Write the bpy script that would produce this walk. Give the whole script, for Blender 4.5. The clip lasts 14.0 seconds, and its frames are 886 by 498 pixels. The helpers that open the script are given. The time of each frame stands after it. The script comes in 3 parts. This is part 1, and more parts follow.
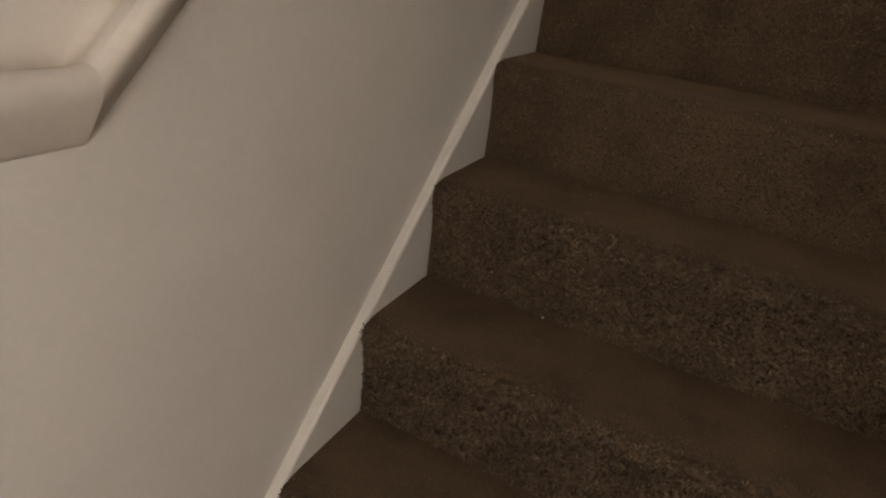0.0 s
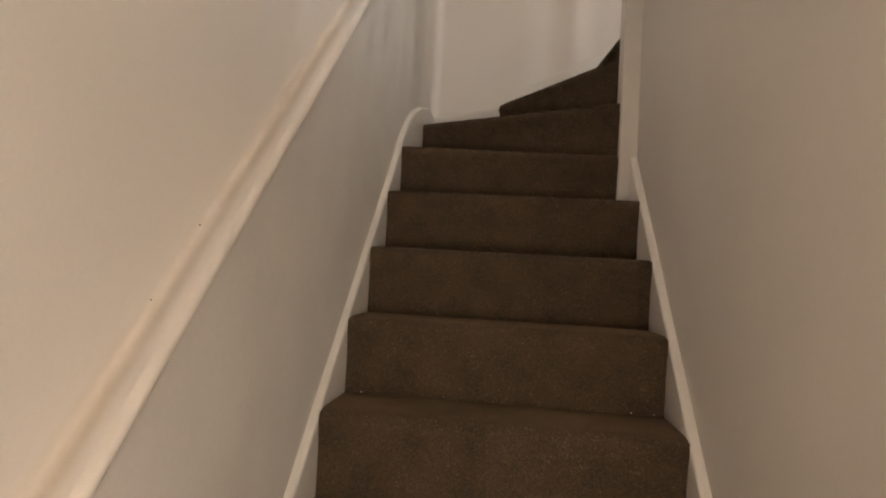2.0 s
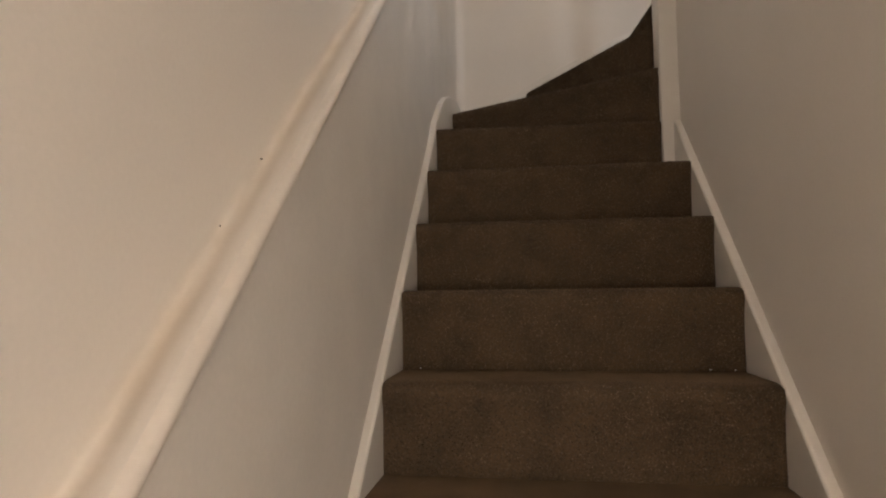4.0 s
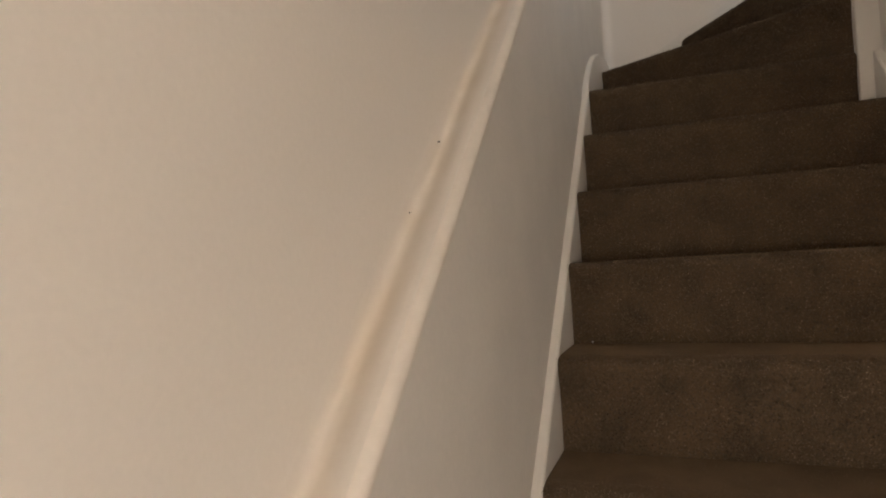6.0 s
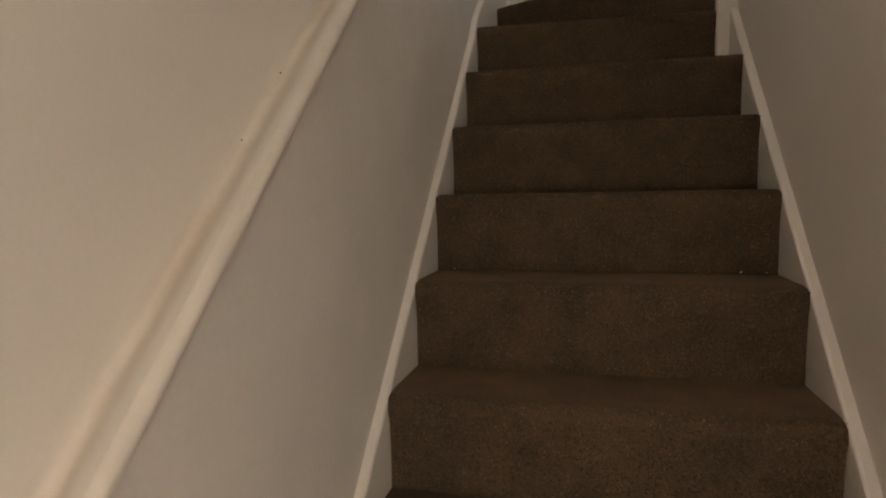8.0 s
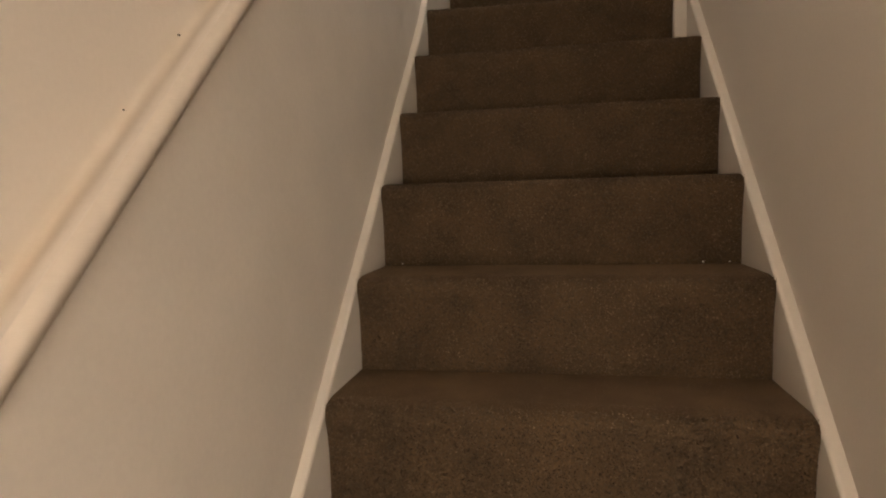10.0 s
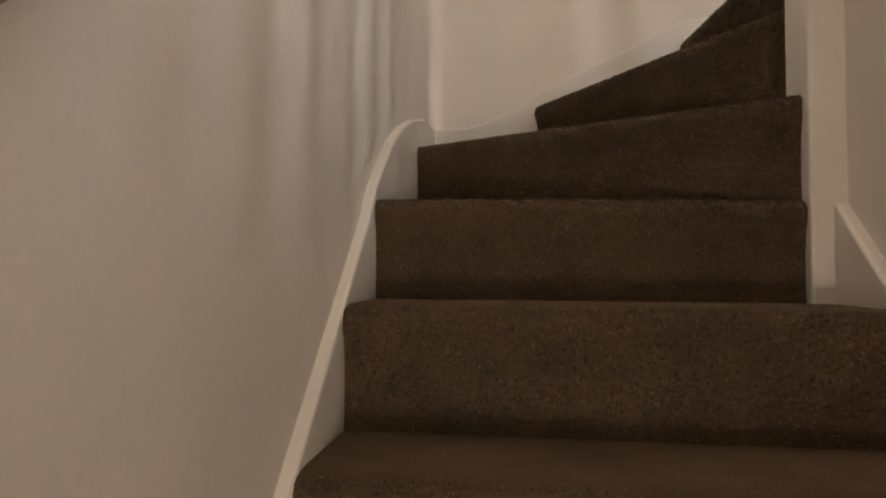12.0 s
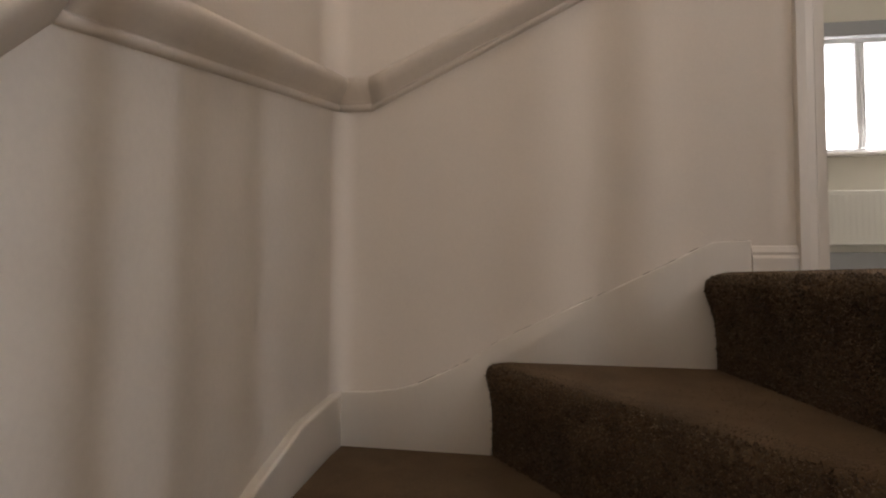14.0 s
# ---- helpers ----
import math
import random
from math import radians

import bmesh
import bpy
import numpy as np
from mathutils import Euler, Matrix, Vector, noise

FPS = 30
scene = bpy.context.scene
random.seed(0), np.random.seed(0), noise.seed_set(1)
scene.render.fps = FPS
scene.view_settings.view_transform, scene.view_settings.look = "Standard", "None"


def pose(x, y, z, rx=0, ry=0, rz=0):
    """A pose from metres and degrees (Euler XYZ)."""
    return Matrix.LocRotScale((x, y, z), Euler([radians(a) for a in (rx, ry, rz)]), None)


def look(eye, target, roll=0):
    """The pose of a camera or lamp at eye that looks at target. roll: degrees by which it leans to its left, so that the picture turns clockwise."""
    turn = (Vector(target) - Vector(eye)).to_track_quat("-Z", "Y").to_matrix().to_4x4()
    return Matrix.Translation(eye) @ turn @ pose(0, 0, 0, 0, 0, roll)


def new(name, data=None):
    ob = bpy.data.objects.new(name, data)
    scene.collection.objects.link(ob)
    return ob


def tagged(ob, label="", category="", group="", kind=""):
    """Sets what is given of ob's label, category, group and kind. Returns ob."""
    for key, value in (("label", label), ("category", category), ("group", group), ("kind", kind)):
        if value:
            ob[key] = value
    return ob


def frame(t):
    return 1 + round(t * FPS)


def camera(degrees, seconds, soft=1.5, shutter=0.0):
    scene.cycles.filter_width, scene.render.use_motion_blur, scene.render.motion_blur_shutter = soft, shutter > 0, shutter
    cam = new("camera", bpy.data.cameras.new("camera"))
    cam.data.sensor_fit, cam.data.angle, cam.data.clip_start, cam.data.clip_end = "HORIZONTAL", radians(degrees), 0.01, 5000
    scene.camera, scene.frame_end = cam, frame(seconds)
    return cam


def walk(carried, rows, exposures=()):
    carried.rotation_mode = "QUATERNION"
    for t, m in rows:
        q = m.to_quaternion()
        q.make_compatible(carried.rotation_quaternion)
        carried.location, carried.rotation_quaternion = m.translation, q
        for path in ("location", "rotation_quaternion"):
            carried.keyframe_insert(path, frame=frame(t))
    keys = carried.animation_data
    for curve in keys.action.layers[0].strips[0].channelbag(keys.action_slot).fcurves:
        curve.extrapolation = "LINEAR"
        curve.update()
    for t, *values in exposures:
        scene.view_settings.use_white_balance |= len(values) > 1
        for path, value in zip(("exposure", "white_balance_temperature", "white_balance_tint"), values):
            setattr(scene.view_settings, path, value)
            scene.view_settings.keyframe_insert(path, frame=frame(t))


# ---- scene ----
cam = camera(72.4, 14.0, soft=2.0)
PATH = [
    (0, (0.453, -0.314, 1.118), (-0.316, 1.309, 0.238), 7.3),
    (0.5, (0.42, -0.289, 1.138), (-0.221, 1.457, 0.404), 6.6),
    (1, (0.399, -0.28, 1.227), (-0.096, 1.597, 0.747), 6.1),
    (1.5, (0.383, -0.307, 1.33), (0.044, 1.655, 1.147), 5.1),
    (2, (0.391, -0.333, 1.444), (0.175, 1.653, 1.529), 3.3),
    (2.5, (0.387, -0.35, 1.5), (0.215, 1.627, 1.75), 1.8),
    (3, (0.336, -0.301, 1.393), (0.108, 1.674, 1.615), 0.9),
    (3.2, (0.305, -0.301, 1.347), (0.067, 1.674, 1.556), 0.5),
    (5.3, (0.307, -0.213, 1.293), (-0.174, 1.726, 1.382), -2.7),
    (5.5, (0.308, -0.216, 1.306), (-0.236, 1.707, 1.384), -3.0),
    (6, (0.243, -0.264, 1.322), (-0.483, 1.598, 1.395), -3.0),
    (6.5, (0.156, -0.365, 1.342), (-0.719, 1.433, 1.403), -2.3),
    (7, (0.138, -0.398, 1.34), (-0.737, 1.401, 1.366), -0.4),
    (7.5, (0.252, -0.334, 1.312), (-0.454, 1.537, 1.281), -0.0),
    (8, (0.377, -0.301, 1.315), (-0.101, 1.634, 1.151), -0.9),
    (8.2, (0.409, -0.299, 1.273), (-0.055, 1.635, 1.064), -1.7),
    (10.3, (0.386, -0.128, 1.303), (0.041, 1.837, 1.156), -0.9),
    (10.5, (0.364, -0.025, 1.33), (0.03, 1.943, 1.207), -0.5),
    (11, (0.38, 0.236, 1.447), (0.046, 2.206, 1.375), -0.6),
    (11.5, (0.365, 0.453, 1.626), (0.083, 2.433, 1.643), 0.3),
    (12, (0.262, 0.663, 1.754), (0.012, 2.646, 1.833), 0.3),
    (12.5, (0.303, 0.835, 1.888), (0.084, 2.820, 1.984), 0.7),
    (13, (0.335, 1.005, 2.070), (0.108, 2.987, 2.178), 0.9),
    (13.2, (0.350, 1.056, 2.155), (0.102, 3.036, 2.270), 0.8),
    (13.5, (0.363, 1.136, 2.268), (0.103, 3.116, 2.369), 0.4),
    (13.7, (0.383, 1.205, 2.35), (0.129, 3.187, 2.433), 0.4),
    (14, (0.4, 1.273, 2.447), (0.116, 3.25, 2.546), 0.3),
]

# ---- exposure: the filming camera meters on the way ----
EXPO = [(0.0, -0.66, 6150, 10), (0.5, -0.1, 6000, 10), (1.0, 0.12, 6250, 11), (1.5, 0.08, 6600, 12), (2.0, 0.06, 6700, 13), (2.5, 0.06, 6800, 13.5), (3.2, -0.02, 6650, 13.5), (5.3, -0.05, 6450, 11),
        (6.0, -0.1, 6400, 11), (6.5, -0.32, 6400, 11), (7.0, -0.6, 6450, 12), (7.5, -0.62, 6550, 12), (8.0, -0.5, 6650, 11), (8.2, -0.45, 6650, 11),
        (10.3, 0.05, 7400, 15), (10.5, 0.05, 7400, 15), (11.5, 0.14, 7150, 15.5), (12.5, 0.12, 6750, 15), (13.0, 0.0, 6750, 15), (13.5, -0.18, 6750, 15), (14.0, -0.48, 6900, 17)]
walk(cam, [(t, look(eye, target, roll)) for t, eye, target, roll in PATH], EXPO)

# ---- sizes of the stair ----
RISE, GOING = 0.19, 0.195
LEFT, RIGHT = 0.0, 0.778            # faces of the strings
WALL_L, WALL_LU, WALL_R = -0.020, -0.05, 0.800
RAIL_X = -0.032
WALL_B, STRING_B = 2.552, 2.543
LANDING = 13 * RISE - 0.007
CEIL = LANDING + 2.4
SLOPE = RISE / GOING

# ---- world and lights ----
world = bpy.data.worlds.new("sky")
world.use_nodes = True
scene.world = world
sky = world.node_tree.nodes.new("ShaderNodeTexSky")
sky.sky_type, sky.sun_disc, sky.sun_elevation, sky.sun_rotation = "NISHITA", False, radians(35), radians(200)
back = world.node_tree.nodes["Background"]
back.inputs["Strength"].default_value = 0.15
world.node_tree.links.new(sky.outputs[0], back.inputs["Color"])


def area(name, place, target, w, h, watts, colour):
    lamp = bpy.data.lights.new(name, "AREA")
    lamp.shape, lamp.size, lamp.size_y, lamp.energy, lamp.color = "RECTANGLE", w, h, watts, colour
    ob = new(name, lamp)
    ob.matrix_world = look(place, target)
    return ob


# added narrow sources out of view, they throw the streaks on the stairwell walls
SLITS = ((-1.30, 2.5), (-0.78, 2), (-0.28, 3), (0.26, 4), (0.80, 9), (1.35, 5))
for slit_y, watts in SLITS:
    area("added_slit_daylight", (2.11, slit_y, 3.40), (0.1, slit_y + 0.9, 2.70), 0.075, 0.95, watts, (0.87, 0.93, 1.0))
# added sources at the far end, they brighten the right of the north wall
SOUTH = ((0.98, 3.5), (1.27, 4), (1.60, 5), (1.95, 6))
for slit_x, watts in SOUTH:
    area("added_slit_daylight", (slit_x, -2.61, 3.80), (slit_x - 0.35, 0.5, 3.20), 0.055, 0.95, watts, (0.90, 0.95, 1.0))
area("bedroom_window_daylight", (3.1, 5.93, 3.82), (2.2, 2.6, 2.6), 1.5, 0.84, 60, (0.95, 0.97, 1.0))
# added soft fill from the unseen hall end, lifts the lower risers
area("added_hall_fill", (1.35, -2.61, 1.05), (0.4, 0.0, 0.9), 0.7, 1.4, 17, (1.0, 0.92, 0.82))
LAMP_X, LAMP_Y, LAMP_Z = 0.74, -0.95, 1.15
bulb = bpy.data.lights.new("hall_lamp_light", "POINT")
bulb.energy, bulb.color, bulb.shadow_soft_size = 29, (1.0, 0.88, 0.76), 0.15
new("hall_lamp_light", bulb).location = (LAMP_X, LAMP_Y, LAMP_Z)

TOP_X, TOP_Y = 0.58, 1.75
top = bpy.data.lights.new("landing_light", "POINT")
top.energy, top.color, top.shadow_soft_size = 13, (1.0, 0.88, 0.74), 0.14
new("landing_light", top).location = (TOP_X, TOP_Y, CEIL - 0.30)

# ---- materials ----
def material(name, colour, rough, grain=0.0, scale=300, tint=0.06, patch=3.0, bump=0.15, metal=0.0, vary=(0.9, 1.1), sheen=0.0):
    m = bpy.data.materials.new(name)
    m.use_nodes = True
    n, l = m.node_tree.nodes, m.node_tree.links
    b = n["Principled BSDF"]
    geo = n.new("ShaderNodeNewGeometry")
    big, fine = n.new("ShaderNodeTexNoise"), n.new("ShaderNodeTexNoise")
    big.inputs["Scale"].default_value, big.inputs["Detail"].default_value = patch, 4
    fine.inputs["Scale"].default_value, fine.inputs["Detail"].default_value = scale, 3
    for t in (big, fine):
        l.new(geo.outputs["Position"], t.inputs["Vector"])
    ramp = n.new("ShaderNodeMapRange")
    ramp.inputs["From Min"].default_value, ramp.inputs["From Max"].default_value = 0.3, 0.7
    ramp.inputs["To Min"].default_value, ramp.inputs["To Max"].default_value = 1 - tint, 1 + tint
    l.new(big.outputs[0], ramp.inputs["Value"])
    ramp2 = n.new("ShaderNodeMapRange")
    ramp2.inputs["From Min"].default_value, ramp2.inputs["From Max"].default_value = 0.3, 0.7
    ramp2.inputs["To Min"].default_value, ramp2.inputs["To Max"].default_value = 1 - grain, 1 + grain
    l.new(fine.outputs[0], ramp2.inputs["Value"])
    mul = n.new("ShaderNodeMath")
    mul.operation = "MULTIPLY"
    l.new(ramp.outputs[0], mul.inputs[0])
    l.new(ramp2.outputs[0], mul.inputs[1])
    mix = n.new("ShaderNodeMix")
    mix.data_type, mix.blend_type = "RGBA", "MULTIPLY"
    mix.inputs["Factor"].default_value = 1.0
    mix.inputs["A"].default_value = (*colour, 1)
    l.new(mul.outputs[0], mix.inputs["B"])
    l.new(mix.outputs["Result"], b.inputs["Base Color"])
    b.inputs["Roughness"].default_value, b.inputs["Metallic"].default_value = rough, metal
    if sheen:
        b.inputs["Sheen Weight"].default_value, b.inputs["Sheen Roughness"].default_value = sheen, 0.4
        b.inputs["Sheen Tint"].default_value = (*[min(1, c * 3) for c in colour], 1)
    if bump:
        node = n.new("ShaderNodeBump")
        node.inputs["Strength"].default_value, node.inputs["Distance"].default_value = bump, 0.002
        l.new(fine.outputs[0], node.inputs["Height"])
        l.new(node.outputs[0], b.inputs["Normal"])
    return m


def tuft_material():
    m = bpy.data.materials.new("brown_carpet_tufts")
    m.use_nodes = True
    n, l = m.node_tree.nodes, m.node_tree.links
    geo, ramp = n.new("ShaderNodeNewGeometry"), n.new("ShaderNodeValToRGB")
    e = ramp.color_ramp.elements
    e[0].color, e[1].color = (0.052, 0.033, 0.016, 1), (0.22, 0.16, 0.10, 1)
    mid = e.new(0.6)
    mid.color = (0.077, 0.049, 0.023, 1)
    high = e.new(0.9)
    high.color = (0.15, 0.103, 0.058, 1)
    l.new(geo.outputs["Random Per Island"], ramp.inputs[0])
    big, mix, lift = n.new("ShaderNodeTexNoise"), n.new("ShaderNodeMix"), n.new("ShaderNodeMapRange")
    big.inputs["Scale"].default_value, big.inputs["Detail"].default_value, big.inputs["Roughness"].default_value = 13, 5, 0.75
    l.new(geo.outputs["Position"], big.inputs["Vector"])
    lift.inputs["From Min"].default_value, lift.inputs["From Max"].default_value = 0.3, 0.7
    lift.inputs["To Min"].default_value, lift.inputs["To Max"].default_value = 0.55, 1.45
    l.new(big.outputs[0], lift.inputs["Value"])
    mix.data_type, mix.blend_type = "RGBA", "MULTIPLY"
    mix.inputs["Factor"].default_value = 1.0
    l.new(ramp.outputs[0], mix.inputs["A"])
    l.new(lift.outputs[0], mix.inputs["B"])
    b = n["Principled BSDF"]
    l.new(mix.outputs["Result"], b.inputs["Base Color"])
    b.inputs["Roughness"].default_value = 0.7
    b.inputs["Sheen Weight"].default_value, b.inputs["Sheen Roughness"].default_value = 0.1, 0.4
    b.inputs["Sheen Tint"].default_value = (0.35, 0.24, 0.13, 1)
    return m


def hollow_paint_material():
    """White gloss paint, mixed in patches towards a darker tan along the hollow."""
    m = material("tan_tinted_paint", (0.72, 0.66, 0.59), 0.7, 0.015, 160, 0.03, 2.2, 0.1)
    n, l = m.node_tree.nodes, m.node_tree.links
    b = n["Principled BSDF"]
    base_paint = b.inputs["Base Color"].links[0].from_socket
    attr, geo, spots, scale, mul, mix = (n.new("ShaderNode" + kind) for kind in ("Attribute", "NewGeometry", "TexNoise", "MapRange", "Math", "Mix"))
    attr.attribute_name = "hollow_tint"
    spots.inputs["Scale"].default_value, spots.inputs["Detail"].default_value = 9, 4
    l.new(geo.outputs["Position"], spots.inputs["Vector"])
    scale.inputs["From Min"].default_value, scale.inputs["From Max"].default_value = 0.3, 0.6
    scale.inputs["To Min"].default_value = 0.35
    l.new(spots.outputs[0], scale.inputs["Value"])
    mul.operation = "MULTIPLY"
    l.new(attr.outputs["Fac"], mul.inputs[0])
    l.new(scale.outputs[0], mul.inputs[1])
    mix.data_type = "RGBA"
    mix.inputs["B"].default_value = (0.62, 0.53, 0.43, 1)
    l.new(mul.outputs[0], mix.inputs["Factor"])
    l.new(base_paint, mix.inputs["A"])
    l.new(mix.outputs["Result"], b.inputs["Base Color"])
    return m


PLASTER = material("painted_plaster", (0.72, 0.66, 0.59), 0.75, 0.015, 160, 0.03, 2.2, 0.10)
SCUFFED = material("scuffed_painted_plaster", (0.70, 0.65, 0.585), 0.7, 0.02, 120, 0.035, 7, 0.10)
GLOSS = material("white_gloss_paint", (0.71, 0.66, 0.59), 0.40, 0.01, 90, 0.03, 6, 0.06)
SATIN = material("aged_white_satin_paint", (0.68, 0.61, 0.53), 0.6, 0.02, 90, 0.05, 8, 0.06)
CARPET = material("brown_carpet", (0.090, 0.056, 0.028), 0.95, 0.22, 260, 0.28, 11, 0.6, sheen=0.5)
TUFT = tuft_material()
HOLLOW_PAINT = hollow_paint_material()
CEILING = material("white_emulsion", (0.8, 0.78, 0.74), 0.8, 0.01, 200, 0.02, 2, 0.08)
CREAM = material("cream_emulsion", (0.72, 0.68, 0.58), 0.8, 0.01, 200, 0.02, 2, 0.08)
GREY = material("grey_carpet", (0.22, 0.21, 0.20), 0.95, 0.3, 300, 0.1, 5, 0.6)
RADIATOR = material("cream_radiator_enamel", (0.74, 0.71, 0.63), 0.4, 0.0, 100, 0.02, 3, 0.0)
UPVC = material("white_window_plastic", (0.8, 0.8, 0.8), 0.3, 0.0, 100, 0.02, 3, 0.0)
SILVER = material("grey_blind_cassette", (0.35, 0.35, 0.35), 0.5, 0.0, 100, 0.04, 3, 0.0)
DARK = material("dark_metal", (0.03, 0.025, 0.02), 0.35, 0.05, 100, 0.04, 3, 0.0, metal=0.6)


def glowing(name, colour, power):
    m = bpy.data.materials.new(name)
    m.use_nodes = True
    b = m.node_tree.nodes["Principled BSDF"]
    b.inputs["Base Color"].default_value = (*colour, 1)
    b.inputs["Emission Color"].default_value, b.inputs["Emission Strength"].default_value = (*colour, 1), power
    return m


OVERCAST = glowing("overcast_sky", (0.93, 0.97, 1.0), 12.0)
SHADE = glowing("lit_lamp_shade", (1.0, 0.82, 0.62), 1.5)


def glass_material():
    m = bpy.data.materials.new("window_glass")
    m.use_nodes = True
    b = m.node_tree.nodes["Principled BSDF"]
    b.inputs["Transmission Weight"].default_value, b.inputs["Roughness"].default_value, b.inputs["IOR"].default_value = 1.0, 0.0, 1.45
    return m


GLASS = glass_material()


# ---- building helpers ----
def part(name, bm, mat, parent=None, label="", smooth=False):
    mesh = bpy.data.meshes.new(name)
    bmesh.ops.recalc_face_normals(bm, faces=bm.faces)
    bm.to_mesh(mesh)
    bm.free()
    mesh.materials.append(mat)
    if smooth:
        for p in mesh.polygons:
            p.use_smooth = True
    ob = new(name, mesh)
    if parent:
        ob.parent = parent
    if label:
        ob["label"] = label
    return ob


def box(x0, x1, y0, y1, z0, z1, bevel=0.0, bm=None):
    b = bmesh.new()
    bmesh.ops.create_cube(b, size=1)
    for v in b.verts:
        v.co = ((x0 + x1) / 2 + v.co.x * (x1 - x0), (y0 + y1) / 2 + v.co.y * (y1 - y0), (z0 + z1) / 2 + v.co.z * (z1 - z0))
    if bevel:
        bmesh.ops.bevel(b, geom=b.edges[:], offset=bevel, segments=2, profile=0.5, affect="EDGES")
    if bm is None:
        return b
    tmp = bpy.data.meshes.new("tmp")
    b.to_mesh(tmp)
    b.free()
    bm.from_mesh(tmp)
    bpy.data.meshes.remove(tmp)
    return bm


def prism(points, to3, a, b, bevel=0.0):
    """A flat outline, extruded from a to b along the third axis."""
    bm = bmesh.new()
    lo = [bm.verts.new(to3(p, a)) for p in points]
    hi = [bm.verts.new(to3(p, b)) for p in points]
    bm.faces.new(lo)
    bm.faces.new(hi[::-1])
    for i in range(len(points)):
        j = (i + 1) % len(points)
        bm.faces.new((lo[i], lo[j], hi[j], hi[i]))
    bmesh.ops.recalc_face_normals(bm, faces=bm.faces)
    if bevel:
        sharp = [e for e in bm.edges if len(e.link_faces) == 2 and e.calc_face_angle(0) > 0.9]
        bmesh.ops.bevel(bm, geom=sharp, offset=bevel, segments=3, profile=0.5, affect="EDGES")
    return bm


def yz(p, x):
    return (x, p[0], p[1])


def xz(p, y):
    return (p[0], y, p[1])


def structure(name, bm, mat, label, smooth=False):
    return tagged(part(name, bm, mat, smooth=smooth), label, name.split("_")[0], kind="structure")


def empty(name, label, category, group=""):
    return tagged(new(name), label, category, group)


# ---- the setting ----
structure("floor_hall", box(-0.05, 2.3, -2.6, WALL_B, -0.1, 0.0), CARPET, "brown carpeted hall floor at the stair foot")
structure("wall_west", box(-0.17, WALL_LU, -2.72, WALL_B + 0.12, -0.1, CEIL), PLASTER, "off-white plastered stairwell wall with a handrail")
structure("wall_north", box(WALL_LU, 0.955, WALL_B, WALL_B + 0.12, -0.1, CEIL), PLASTER, "off-white plastered wall above the winding steps")
structure("wall_north_over_door", box(0.955, 1.80, WALL_B, WALL_B + 0.12, LANDING + 2.03, CEIL), PLASTER, "off-white plaster above the bedroom doorway")
structure("wall_north_east", box(1.80, 2.1, WALL_B, WALL_B + 0.12, LANDING, CEIL), PLASTER, "off-white plaster beside the bedroom doorway")
structure("wall_east", box(WALL_R, WALL_R + 0.1, -0.05, 1.815, -0.1, LANDING - 0.03), PLASTER, "off-white plastered wall beside the stair flight")
# unseen wall, slits cut for the added streak lamps
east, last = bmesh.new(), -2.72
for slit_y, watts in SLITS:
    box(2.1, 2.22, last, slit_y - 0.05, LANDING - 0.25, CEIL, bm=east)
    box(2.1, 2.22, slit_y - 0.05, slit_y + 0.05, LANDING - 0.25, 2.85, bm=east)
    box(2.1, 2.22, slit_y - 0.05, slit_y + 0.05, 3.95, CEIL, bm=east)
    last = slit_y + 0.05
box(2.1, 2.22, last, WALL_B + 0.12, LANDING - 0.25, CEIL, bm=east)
structure("wall_landing_east", east, PLASTER, "off-white landing wall with narrow slits added for the streak light")
structure("wall_hall_east", box(2.3, 2.42, -2.72, 0.0, -0.1, LANDING - 0.25), PLASTER, "off-white hall wall")
structure("wall_hall_north", box(WALL_R + 0.1, 2.3, -0.05, 0.05, -0.1, LANDING - 0.25), PLASTER, "off-white hall wall")
# unseen end wall, opened only for the added fill light
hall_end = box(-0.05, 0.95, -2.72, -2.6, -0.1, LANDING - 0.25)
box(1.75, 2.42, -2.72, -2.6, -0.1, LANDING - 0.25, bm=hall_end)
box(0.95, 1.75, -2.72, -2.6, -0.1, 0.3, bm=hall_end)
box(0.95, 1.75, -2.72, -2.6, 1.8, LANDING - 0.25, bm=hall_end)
structure("wall_hall_south", hall_end, PLASTER, "off-white hall wall with an added opening for the fill light")
structure("ceiling_hall", box(-0.05, 2.42, -2.72, -0.9, LANDING - 0.25, LANDING - 0.004), CEILING, "white hall ceiling")
structure("ceiling_under_landing", box(WALL_R + 0.1, 2.42, -0.9, WALL_B, LANDING - 0.25, LANDING - 0.03), CEILING, "white ceiling under the landing")
structure("floor_landing", prism([(WALL_R - 0.003, -2.6), (2.1, -2.6), (2.1, WALL_B), (0.80, WALL_B), (0.89, 1.81), (WALL_R - 0.003, 1.81)], lambda p, z: (p[0], p[1], z), LANDING - 0.03, LANDING - 0.002), CARPET, "brown carpeted landing floor")
structure("wall_stairwell_south", box(-0.05, WALL_R, -1.0, -0.9, LANDING, CEIL), PLASTER, "off-white wall over the hall end of the stairwell")
structure("ceiling", box(-0.17, 2.22, -2.72, WALL_B + 0.12, CEIL, CEIL + 0.1), CEILING, "white landing ceiling")
# unseen wall, slits cut for the added far lamps
south, last = bmesh.new(), WALL_R
for slit_x, watts in SOUTH:
    box(last, slit_x - 0.05, -2.72, -2.6, LANDING, CEIL, bm=south)
    box(slit_x - 0.05, slit_x + 0.05, -2.72, -2.6, LANDING, 3.25, bm=south)
    box(slit_x - 0.05, slit_x + 0.05, -2.72, -2.6, 4.35, CEIL, bm=south)
    last = slit_x + 0.05
box(last, 2.1, -2.72, -2.6, LANDING, CEIL, bm=south)
